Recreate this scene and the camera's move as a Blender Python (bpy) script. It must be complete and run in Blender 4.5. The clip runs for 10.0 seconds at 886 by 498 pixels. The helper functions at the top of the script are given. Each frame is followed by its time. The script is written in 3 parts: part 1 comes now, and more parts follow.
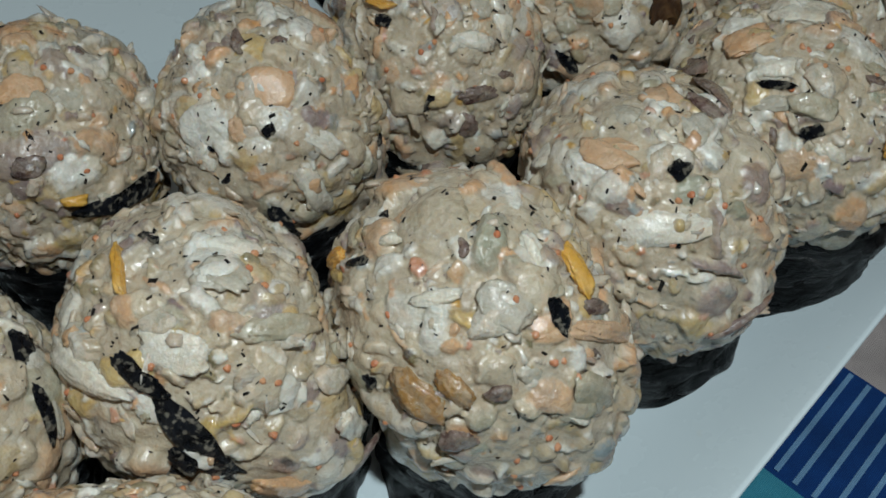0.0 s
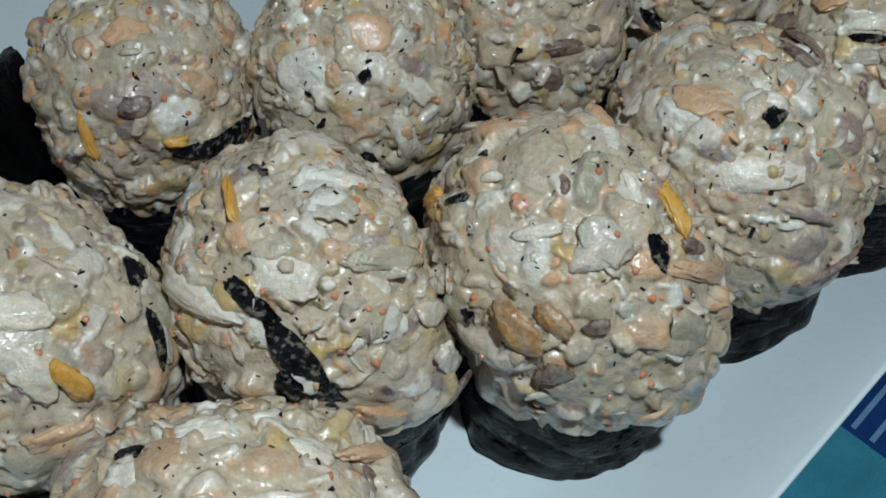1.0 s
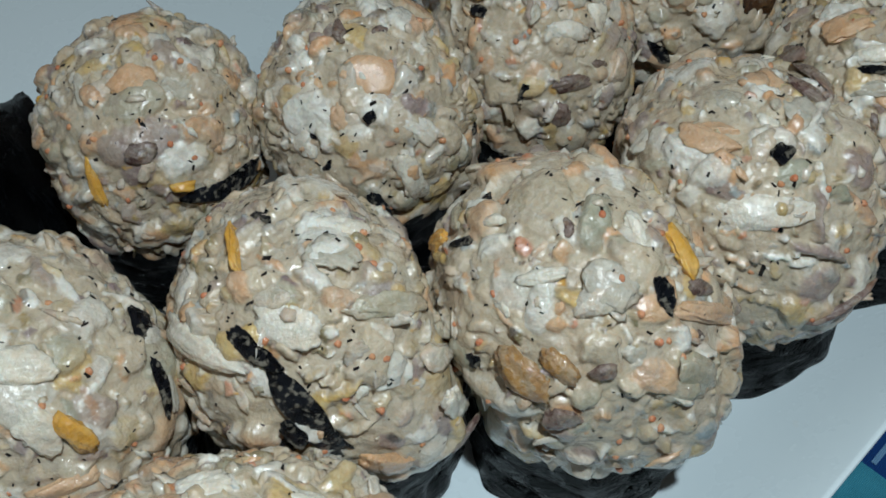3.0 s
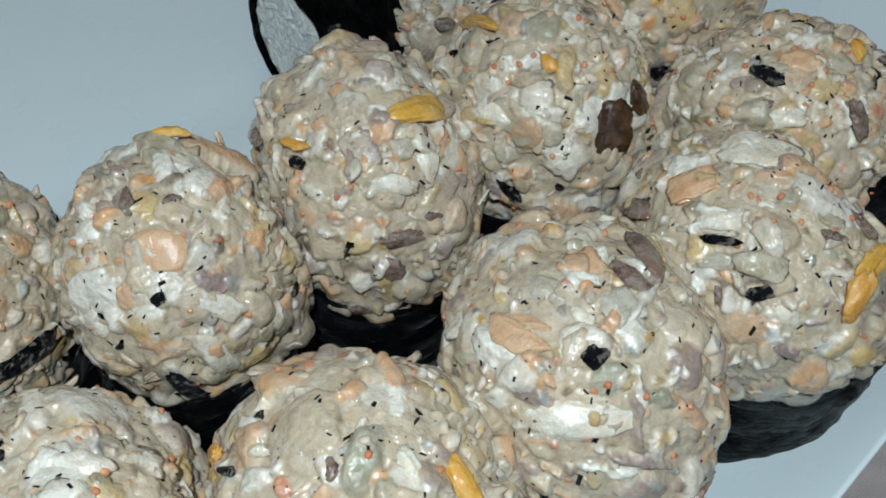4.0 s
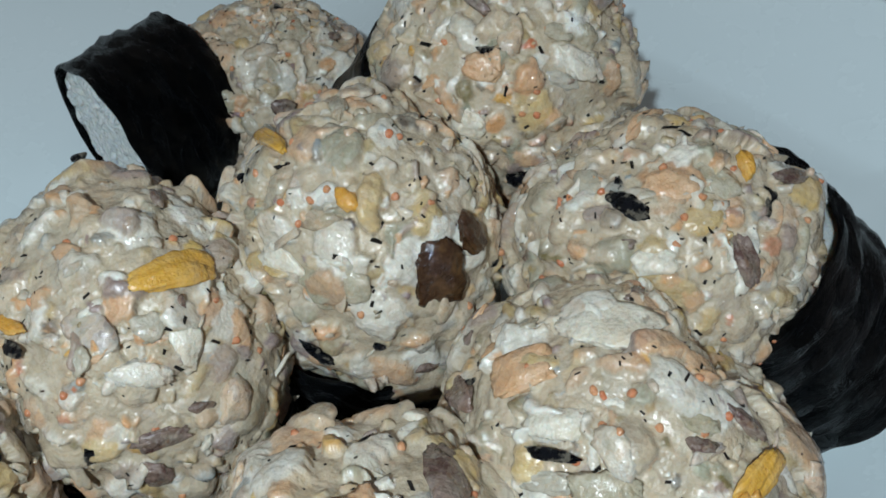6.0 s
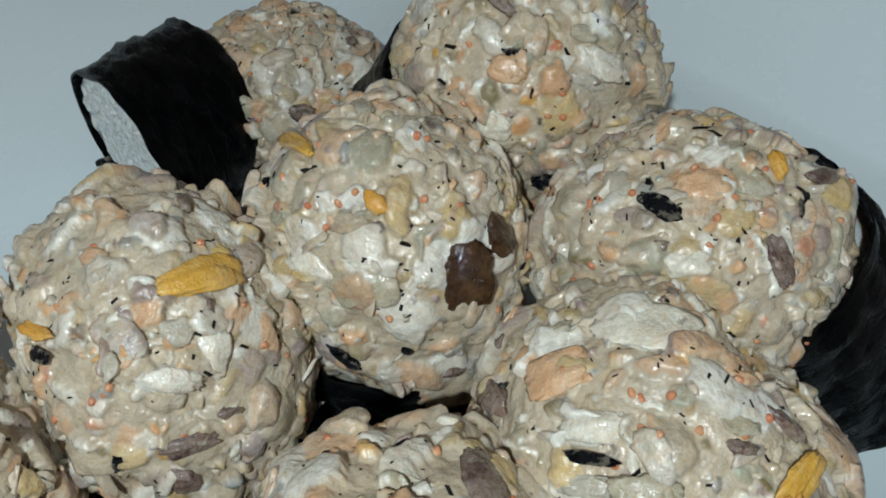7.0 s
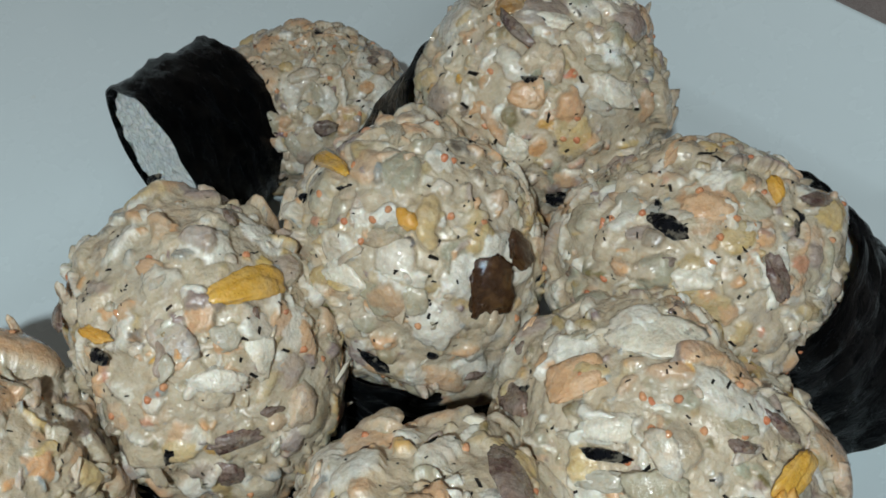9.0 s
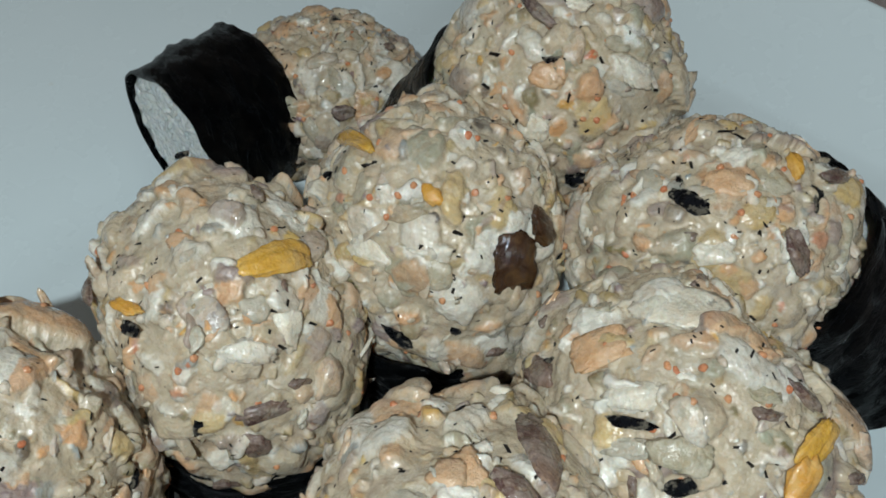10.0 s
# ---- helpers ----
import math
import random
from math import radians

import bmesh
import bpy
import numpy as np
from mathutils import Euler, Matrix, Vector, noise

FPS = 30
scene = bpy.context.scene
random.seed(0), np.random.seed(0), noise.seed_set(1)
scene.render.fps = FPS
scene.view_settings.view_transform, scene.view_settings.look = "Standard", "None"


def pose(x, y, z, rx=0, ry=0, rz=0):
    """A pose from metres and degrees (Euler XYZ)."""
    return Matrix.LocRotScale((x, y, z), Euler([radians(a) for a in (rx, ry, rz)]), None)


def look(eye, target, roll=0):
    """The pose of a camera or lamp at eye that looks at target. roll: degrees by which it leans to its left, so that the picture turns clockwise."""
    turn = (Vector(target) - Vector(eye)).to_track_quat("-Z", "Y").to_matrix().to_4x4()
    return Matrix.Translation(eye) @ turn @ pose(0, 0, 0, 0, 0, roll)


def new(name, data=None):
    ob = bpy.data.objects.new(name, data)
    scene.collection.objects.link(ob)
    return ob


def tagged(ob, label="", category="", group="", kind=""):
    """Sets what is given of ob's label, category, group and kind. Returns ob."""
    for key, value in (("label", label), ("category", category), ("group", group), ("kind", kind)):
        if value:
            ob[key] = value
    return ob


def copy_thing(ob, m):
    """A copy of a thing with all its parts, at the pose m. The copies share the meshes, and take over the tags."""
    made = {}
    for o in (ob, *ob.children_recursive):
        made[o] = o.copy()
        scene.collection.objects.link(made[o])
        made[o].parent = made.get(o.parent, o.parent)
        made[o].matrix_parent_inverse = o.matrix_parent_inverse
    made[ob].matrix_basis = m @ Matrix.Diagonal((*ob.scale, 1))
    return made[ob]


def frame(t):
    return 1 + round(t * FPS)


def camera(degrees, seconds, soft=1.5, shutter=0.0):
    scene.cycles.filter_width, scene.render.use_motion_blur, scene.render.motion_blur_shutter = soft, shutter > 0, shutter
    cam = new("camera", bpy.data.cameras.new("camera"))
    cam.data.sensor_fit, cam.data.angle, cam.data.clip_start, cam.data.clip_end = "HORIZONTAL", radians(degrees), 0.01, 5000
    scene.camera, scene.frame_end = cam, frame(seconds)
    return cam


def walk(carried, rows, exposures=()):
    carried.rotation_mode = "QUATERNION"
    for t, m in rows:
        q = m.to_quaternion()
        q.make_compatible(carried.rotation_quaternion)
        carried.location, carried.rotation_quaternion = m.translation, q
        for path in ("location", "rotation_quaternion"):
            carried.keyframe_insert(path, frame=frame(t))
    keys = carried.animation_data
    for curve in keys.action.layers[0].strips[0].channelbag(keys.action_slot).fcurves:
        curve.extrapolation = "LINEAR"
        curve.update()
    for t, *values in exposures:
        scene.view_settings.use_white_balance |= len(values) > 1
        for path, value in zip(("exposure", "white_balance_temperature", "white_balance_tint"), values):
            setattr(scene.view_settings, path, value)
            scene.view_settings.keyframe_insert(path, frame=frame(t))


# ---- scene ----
cam = camera(48.9, 10.0, soft=1.7)
PATH = [
    (0, (0.01019, 0.02444, 0.17144), (0.03737, 0.66602, -0.59514), 3.320),
    (0.5, (0.00652, 0.02693, 0.17023), (0.00629, 0.67121, -0.59456), 2.697),
    (1, (0.00128, 0.01622, 0.16868), (-0.00835, 0.64950, -0.60517), 1.860),
    (1.5, (-0.00252, 0.01340, 0.16863), (-0.01358, 0.64797, -0.60415), 1.470),
    (2, (-0.00494, 0.02013, 0.16473), (-0.02964, 0.65842, -0.60467), 0.400),
    (2.2, (-0.00531, 0.01832, 0.16542), (-0.02608, 0.65418, -0.60610), 0.626),
    (3.3, (0.00677, 0.02218, 0.17447), (-0.03178, 0.67339, -0.58345), -1.033),
    (3.5, (0.00816, 0.02705, 0.17733), (-0.01996, 0.67929, -0.58016), -0.494),
    (4, (0.03361, 0.05459, 0.17817), (0.00106, 0.69676, -0.58770), -0.985),
    (4.5, (0.05405, 0.07538, 0.16970), (0.02392, 0.71893, -0.59512), -1.362),
    (5, (0.05938, 0.08385, 0.17084), (0.03420, 0.72572, -0.59557), -1.508),
    (5.5, (0.06107, 0.09694, 0.16599), (0.03452, 0.73412, -0.60426), -2.559),
    (5.7, (0.06281, 0.10111, 0.16530), (0.03715, 0.73644, -0.60651), -2.703),
    (7, (0.05816, 0.10146, 0.16331), (0.03390, 0.74525, -0.60151), -3.121),
    (7.5, (0.05733, 0.09820, 0.16363), (0.03621, 0.74040, -0.60262), -2.894),
    (8, (0.05596, 0.09565, 0.17019), (0.03534, 0.73698, -0.59679), -2.594),
    (8.5, (0.05689, 0.09533, 0.17320), (0.03972, 0.73870, -0.59217), -2.300),
    (9, (0.05366, 0.09532, 0.17361), (0.03686, 0.73992, -0.59073), -2.023),
    (9.5, (0.04943, 0.09434, 0.17165), (0.03207, 0.74035, -0.59148), -1.899),
    (10, (0.04987, 0.09092, 0.17280), (0.03380, 0.73684, -0.59044), -1.881),
]
EXPOSURES = [(0.0, -0.80, 6350, 10), (0.5, -0.66, 6250, 10), (1.0, -0.76, 6080, 10), (2.2, -0.77, 6000, 10), (3.5, -0.50, 6200, 10),
             (4.5, -0.18, 6000, 10), (5.7, -0.20, 6000, 10), (7.5, -0.24, 6350, 10), (10.0, -0.25, 6420, 10)]
walk(cam, [(t, look(eye, target, roll)) for t, eye, target, roll in PATH], EXPOSURES)


# ---- world and light ----
world = bpy.data.worlds.new("world")
world.use_nodes = True
scene.world = world
wbg = world.node_tree.nodes["Background"]
wbg.inputs["Color"].default_value = (1.0, 0.90, 0.80, 1)
wbg.inputs["Strength"].default_value = 0.11

lamp_data = bpy.data.lights.new("torch_lamp", "POINT")
lamp_data.energy = 3.2
lamp_data.color = (0.86, 0.98, 1.01)
lamp_data.shadow_soft_size = 0.004
lamp = new("torch_lamp", lamp_data)
lamp.location = (0.030, 0.018, 0.268)


# ---- materials ----
def material(name, rough=0.5, spec=0.5, metal=0.0):
    m = bpy.data.materials.new(name)
    m.use_nodes = True
    b = m.node_tree.nodes["Principled BSDF"]
    b.inputs["Roughness"].default_value = rough
    b.inputs["Specular IOR Level"].default_value = spec
    b.inputs["Metallic"].default_value = metal
    return m, m.node_tree, b


def node(tree, kind, **values):
    n = tree.nodes.new(kind)
    for key, value in values.items():
        n.inputs[key.replace("_", " ")].default_value = value
    return n


def ramp(tree, stops, source, smooth=True):
    r = tree.nodes.new("ShaderNodeValToRGB")
    r.color_ramp.interpolation = "LINEAR" if smooth else "CONSTANT"
    e = r.color_ramp.elements
    e[0].position, e[0].color = stops[0][0], (*stops[0][1], 1)
    e[1].position, e[1].color = stops[1][0], (*stops[1][1], 1)
    for p, c in stops[2:]:
        e.new(p).color = (*c, 1)
    tree.links.new(source, r.inputs["Fac"])
    return r


def mixed(tree, fac, a, b, blend="MIX"):
    n = tree.nodes.new("ShaderNodeMix")
    n.data_type, n.blend_type = "RGBA", blend
    for slot, v in (("Factor", fac), ("A", a), ("B", b)):
        sock = [k for k in n.inputs if k.name == slot and (k.type == "RGBA" or slot == "Factor")][0]
        if isinstance(v, (int, float)):
            sock.default_value = v
        elif isinstance(v, tuple):
            sock.default_value = (*v, 1)
        else:
            tree.links.new(v, sock)
    return [k for k in n.outputs if k.type == "RGBA"][0]


def noise_of(tree, scale, detail=4.0, rough=0.6, coords="Object"):
    c = tree.nodes.new("ShaderNodeTexCoord")
    n = node(tree, "ShaderNodeTexNoise", Scale=scale, Detail=detail, Roughness=rough)
    tree.links.new(c.outputs[coords], n.inputs["Vector"])
    return n


def bumped(tree, b, height, strength, distance):
    n = node(tree, "ShaderNodeBump", Strength=strength, Distance=distance)
    tree.links.new(height, n.inputs["Height"])
    tree.links.new(n.outputs["Normal"], b.inputs["Normal"])


def food(name, stops, source, rough=0.21, grain=520.0, relief=0.46, sss=0.25, stain=(0.63, 0.51, 0.36), stain_amount=0.5, flecks=0.0):
    """Moist chopped food: colour by piece, finer flecks of other pieces, creamy smears, wet patches."""
    m, tree, b = material(name, rough, 0.5)
    if source == "painted":
        g = tree.nodes.new("ShaderNodeAttribute")
        g.attribute_name = "piece"
        col = g.outputs["Color"]
    elif source == "island":
        g = tree.nodes.new("ShaderNodeNewGeometry")
        col = ramp(tree, stops, g.outputs["Random Per Island"]).outputs["Color"]
    else:
        g = tree.nodes.new("ShaderNodeObjectInfo")
        col = ramp(tree, stops, g.outputs["Random"]).outputs["Color"]
    c = tree.nodes.new("ShaderNodeTexCoord")
    steps = []
    if relief:
        warp = node(tree, "ShaderNodeTexNoise", Scale=330.0, Detail=4.0)
        tree.links.new(c.outputs["Object"], warp.inputs["Vector"])
        shift = tree.nodes.new("ShaderNodeVectorMath")
        shift.operation = "MULTIPLY_ADD"
        shift.inputs[1].default_value = (0.006, 0.006, 0.006)
        tree.links.new(warp.outputs["Color"], shift.inputs[0])
        tree.links.new(c.outputs["Object"], shift.inputs[2])
        for scale, share in ((290.0, 0.7), (640.0, 0.6), (1150.0, 0.4)):
            cell = node(tree, "ShaderNodeTexVoronoi", Scale=scale)
            tree.links.new(shift.outputs[0], cell.inputs["Vector"])
            split = tree.nodes.new("ShaderNodeSeparateColor")
            tree.links.new(cell.outputs["Color"], split.inputs[0])
            tone = ramp(tree, FLECK, split.outputs["Red"])
            steps.append(split.outputs["Blue"])
            if flecks:
                keep = ramp(tree, [(0.42, (0, 0, 0)), (0.60, (share * flecks,) * 3)], split.outputs["Green"])
                col = mixed(tree, keep.outputs["Color"], col, tone.outputs["Color"])
    big = noise_of(tree, 420.0, 4.0)
    spread = ramp(tree, [(0.45, (0, 0, 0)), (0.66, (stain_amount,) * 3)], big.outputs["Fac"])
    col = mixed(tree, spread.outputs["Color"], col, stain)
    fine = noise_of(tree, grain, 5.0, 0.68)
    shade = ramp(tree, [(0.30, (0.84, 0.81, 0.77)), (0.70, (1.10, 1.10, 1.10))], fine.outputs["Fac"])
    tree.links.new(mixed(tree, 1.0, col, shade.outputs["Color"], "MULTIPLY"), b.inputs["Base Color"])
    wet = noise_of(tree, 240.0, 5.0, 0.7)
    gloss = ramp(tree, [(0.38, (rough * 1.35,) * 3), (0.50, (rough * 0.75,) * 3), (0.58, (rough * 0.4,) * 3)], wet.outputs["Fac"])
    tree.links.new(gloss.outputs["Color"], b.inputs["Roughness"])
    b.inputs["Subsurface Weight"].default_value = sss
    b.inputs["Subsurface Radius"].default_value = (0.0014, 0.0010, 0.0007)
    b.inputs["Subsurface Scale"].default_value = 1.0
    tiny = noise_of(tree, 2100.0, 3.0, 0.6)
    both = tree.nodes.new("ShaderNodeMath")
    both.operation = "MULTIPLY_ADD"
    both.inputs[1].default_value = 0.5
    tree.links.new(tiny.outputs["Fac"], both.inputs[0])
    tree.links.new(fine.outputs["Fac"], both.inputs[2])
    height = both.outputs[0]
    for step, amount in zip(steps, (0.5, 0.42, 0.3)):
        more = tree.nodes.new("ShaderNodeMath")
        more.operation = "MULTIPLY_ADD"
        more.inputs[1].default_value = amount
        tree.links.new(step, more.inputs[0])
        tree.links.new(height, more.inputs[2])
        height = more.outputs[0]
    bumped(tree, b, height, relief, 0.0008)
    b.inputs["Coat Weight"].default_value = 0.55
    b.inputs["Coat Roughness"].default_value = 0.13
    film = node(tree, "ShaderNodeBump", Strength=0.35, Distance=0.0003)
    tree.links.new(both.outputs[0], film.inputs["Height"])
    tree.links.new(film.outputs["Normal"], b.inputs["Coat Normal"])
    return m


FLECK = [(0.0, (0.74, 0.72, 0.64)), (0.18, (0.58, 0.36, 0.21)), (0.30, (0.29, 0.23, 0.22)), (0.44, (0.70, 0.67, 0.57)), (0.56, (0.27, 0.23, 0.11)),
         (0.68, (0.50, 0.52, 0.50)), (0.78, (0.58, 0.34, 0.13)), (0.90, (0.70, 0.65, 0.55)), (1.0, (0.10, 0.07, 0.07))]
CREAM = [(0.0, (0.55, 0.44, 0.32)), (0.14, (0.68, 0.62, 0.52)), (0.28, (0.51, 0.40, 0.28)), (0.42, (0.70, 0.66, 0.58)),
         (0.55, (0.62, 0.44, 0.30)), (0.67, (0.39, 0.33, 0.23)), (0.78, (0.61, 0.53, 0.41)), (0.88, (0.50, 0.46, 0.43)), (1.0, (0.64, 0.44, 0.29))]
MIX = food("salad_mix", CREAM, "island", flecks=0.6)
CHUNK = food("salad_chunk", CREAM, "object", flecks=0.6)
PASTE = food("salad_paste", CREAM, "painted", stain_amount=0.10, flecks=0.30)
ROE = food("roe", [(0.0, (0.58, 0.19, 0.09)), (1.0, (0.66, 0.32, 0.16))], "object", 0.14, stain=(0.62, 0.36, 0.22))
YELLOW = food("yellow_pickle", [(0.0, (0.72, 0.40, 0.06)), (1.0, (0.70, 0.34, 0.06))], "object", 0.22, stain=(0.68, 0.46, 0.2))
PEACH = food("crab_surimi", [(0.0, (0.70, 0.40, 0.20)), (1.0, (0.66, 0.42, 0.25))], "object", 0.38, stain=(0.66, 0.46, 0.30), flecks=0.2)
BROWN = food("mushroom_brown", [(0.0, (0.040, 0.017, 0.008)), (1.0, (0.055, 0.024, 0.011))], "object", 0.13, stain=(0.15, 0.08, 0.03), sss=0.05)
PURPLE = food("mushroom_dark", [(0.0, (0.075, 0.04, 0.035)), (1.0, (0.12, 0.06, 0.05))], "object", 0.25, stain=(0.36, 0.28, 0.24), sss=0.03, flecks=0.3)
AMBER = food("mushroom_amber", [(0.0, (0.40, 0.21, 0.06)), (1.0, (0.46, 0.25, 0.08))], "object", 0.2, stain=(0.2, 0.1, 0.04), flecks=0.4)
GREY = food("onion_grey", [(0.0, (0.50, 0.47, 0.40)), (1.0, (0.40, 0.35, 0.23))], "object", 0.16, stain=(0.62, 0.55, 0.44), flecks=0.35)
WHITE = food("crab_white", [(0.0, (0.82, 0.77, 0.64)), (1.0, (0.84, 0.80, 0.70))], "object", 0.26, stain=(0.66, 0.52, 0.36), flecks=0.3)
RICE = food("rice", [(0.0, (0.66, 0.70, 0.69)), (1.0, (0.72, 0.74, 0.72))], "object", 0.4, stain=(0.66, 0.69, 0.68), sss=0.4)


def nori_material(name, base, rough, smear=0.0):
    m, tree, b = material(name, rough, 0.36)
    c = tree.nodes.new("ShaderNodeTexCoord")
    mp = tree.nodes.new("ShaderNodeMapping")
    mp.inputs["Scale"].default_value = (1, 1, 3.0)
    mp.inputs["Rotation"].default_value = (0.12, 0.1, 0)
    tree.links.new(c.outputs["Object"], mp.inputs["Vector"])
    n = node(tree, "ShaderNodeTexNoise", Scale=130.0, Detail=8.0, Roughness=0.75, Distortion=0.6)
    tree.links.new(mp.outputs["Vector"], n.inputs["Vector"])
    col = ramp(tree, [(0.40, tuple(0.4 * k for k in base)), (0.54, tuple(1.3 * k for k in base)), (0.68, tuple(2.2 * k for k in base))], n.outputs["Fac"]).outputs["Color"]
    if smear:
        spots = ramp(tree, [(0.54, (0, 0, 0)), (0.62, (smear,) * 3)], noise_of(tree, 700.0, 4.0).outputs["Fac"])
        col = mixed(tree, spots.outputs["Color"], col, (0.55, 0.49, 0.38))
    tree.links.new(col, b.inputs["Base Color"])
    r = ramp(tree, [(0.38, (rough * 0.7,) * 3), (0.64, (rough * 1.5,) * 3)], n.outputs["Fac"])
    tree.links.new(r.outputs["Color"], b.inputs["Roughness"])
    fold = node(tree, "ShaderNodeTexNoise", Scale=420.0, Detail=5.0, Roughness=0.6, Distortion=0.8)
    tree.links.new(mp.outputs["Vector"], fold.inputs["Vector"])
    both = tree.nodes.new("ShaderNodeMath")
    both.operation = "MULTIPLY_ADD"
    both.inputs[1].default_value = 0.4
    tree.links.new(fold.outputs["Fac"], both.inputs[0])
    tree.links.new(n.outputs["Fac"], both.inputs[2])
    bumped(tree, b, both.outputs[0], 1.0, 0.0085)
    return m


LEAF = food("leaf", [(0.0, (0.16, 0.17, 0.03)), (1.0, (0.20, 0.20, 0.04))], "object", 0.3, stain=(0.3, 0.28, 0.12))
NORI = nori_material("nori", (0.0020, 0.0030, 0.0040), 0.22)
SPECK = nori_material("pepper", (0.02, 0.016, 0.014), 0.5)
FLAKE = nori_material("nori_flake", (0.012, 0.014, 0.020), 0.28, 0.7)


def plate_material():
    m, tree, b = material("white_glaze", 0.22, 0.5)
    n = noise_of(tree, 18.0, 3.0)
    col = ramp(tree, [(0.3, (0.77, 0.87, 0.89)), (0.7, (0.80, 0.89, 0.91))], n.outputs["Fac"])
    spots = noise_of(tree, 150.0, 2.0)
    dirt = ramp(tree, [(0.74, (0, 0, 0)), (0.82, (0.25, 0.25, 0.25))], spots.outputs["Fac"])
    tree.links.new(mixed(tree, dirt.outputs["Color"], col.outputs["Color"], (0.70, 0.64, 0.50)), b.inputs["Base Color"])
    r = ramp(tree, [(0.3, (0.18,) * 3), (0.7, (0.34,) * 3)], noise_of(tree, 60.0).outputs["Fac"])
    tree.links.new(r.outputs["Color"], b.inputs["Roughness"])
    return m


PLATE = plate_material()


def weave_material(name, a, c, scale=900.0):
    m, tree, b = material(name, 0.85, 0.2)
    co = tree.nodes.new("ShaderNodeTexCoord")
    w1 = node(tree, "ShaderNodeTexWave", Scale=scale, Distortion=1.5)
    w2 = node(tree, "ShaderNodeTexWave", Scale=scale, Distortion=1.5)
    w2.bands_direction = "Y"
    w1.inputs["Detail Scale"].default_value = w2.inputs["Detail Scale"].default_value = 2.0
    for w in (w1, w2):
        tree.links.new(co.outputs["Object"], w.inputs["Vector"])
    add = tree.nodes.new("ShaderNodeMath")
    add.operation = "MULTIPLY"
    tree.links.new(w1.outputs["Fac"], add.inputs[0])
    tree.links.new(w2.outputs["Fac"], add.inputs[1])
    n = noise_of(tree, 120.0, 4.0)
    col = ramp(tree, [(0.0, a), (0.9, c)], add.outputs[0])
    tint = ramp(tree, [(0.3, (0.8, 0.8, 0.8)), (0.7, (1.15, 1.15, 1.15))], n.outputs["Fac"])
    tree.links.new(mixed(tree, 1.0, col.outputs["Color"], tint.outputs["Color"], "MULTIPLY"), b.inputs["Base Color"])
    bumped(tree, b, add.outputs[0], 0.6, 0.0004)
    return m


TEAL = weave_material("cloth_teal", (0.03, 0.20, 0.28), (0.10, 0.36, 0.44))
BLUE = weave_material("cloth_blue", (0.004, 0.03, 0.14), (0.012, 0.08, 0.26))
PALEBLUE = weave_material("cloth_stripe", (0.12, 0.25, 0.42), (0.26, 0.42, 0.58))
BEIGE = weave_material("cloth_beige", (0.40, 0.34, 0.32), (0.58, 0.52, 0.50))


def wood_material():
    m, tree, b = material("dark_wood", 0.45, 0.5)
    n = noise_of(tree, 9.0, 8.0)
    col = ramp(tree, [(0.3, (0.02, 0.014, 0.012)), (0.7, (0.06, 0.04, 0.032))], n.outputs["Fac"])
    tree.links.new(col.outputs["Color"], b.inputs["Base Color"])
    return m


WOOD = wood_material()


# ---- mesh helpers ----
def raw_mesh(name, verts, faces, mat, smooth=True):
    me = bpy.data.meshes.new(name)
    verts = np.asarray(verts, dtype=float)
    me.from_pydata(verts.tolist(), [], faces if isinstance(faces, list) else faces.tolist())
    me.materials.append(mat)
    if smooth:
        me.polygons.foreach_set("use_smooth", [True] * len(me.polygons))
    me.update()
    return me


def part(name, me, parent, label="", m=None, kind=""):
    ob = new(name, me)
    ob.parent = parent
    if m is not None:
        ob.matrix_basis = m
    return tagged(ob, label, kind=kind)


def ico(level):
    bm = bmesh.new()
    bmesh.ops.create_icosphere(bm, subdivisions=level, radius=1.0)
    v = np.array([p.co[:] for p in bm.verts])
    bm.verts.index_update()
    f = np.array([[p.index for p in q.verts] for q in bm.faces])
    bm.free()
    return v / np.linalg.norm(v, axis=1)[:, None], f


ICO = {k: ico(k) for k in (2, 3, 4, 7)}


def waves(rng, v, freq, terms):
    """Smooth random field on points v."""
    out = np.zeros(len(v))
    for _ in range(terms):
        k = rng.normal(size=3) * freq
        out += np.sin(v @ k + rng.uniform(0, 6.28))
    return out / math.sqrt(terms)


def lump(rng, level, size, box=2.6, rough=0.16):
    """An irregular cut piece of food: half axes size, boxy by the power box."""
    v, f = ICO[level]
    p = v / (np.abs(v) ** box).sum(1)[:, None] ** (1 / box)
    p = p * (1 + rough * waves(rng, v, 1.9, 4) + 0.6 * rough * waves(rng, v, 5.0, 4))[:, None]
    for _ in range(4):
        d = rng.normal(size=3) * (1, 1, 0.3)
        d /= np.linalg.norm(d)
        over = np.maximum(p @ d - rng.uniform(0.72, 1.0), 0)
        p = p - 0.85 * over[:, None] * d
    p[:, 2] += 0.3 * waves(rng, p[:, :2] @ np.eye(2, 3), 1.6, 3)
    p = p * (1 + 0.07 * waves(rng, v, 9.0, 5))[:, None]
    return p * np.array(size), f


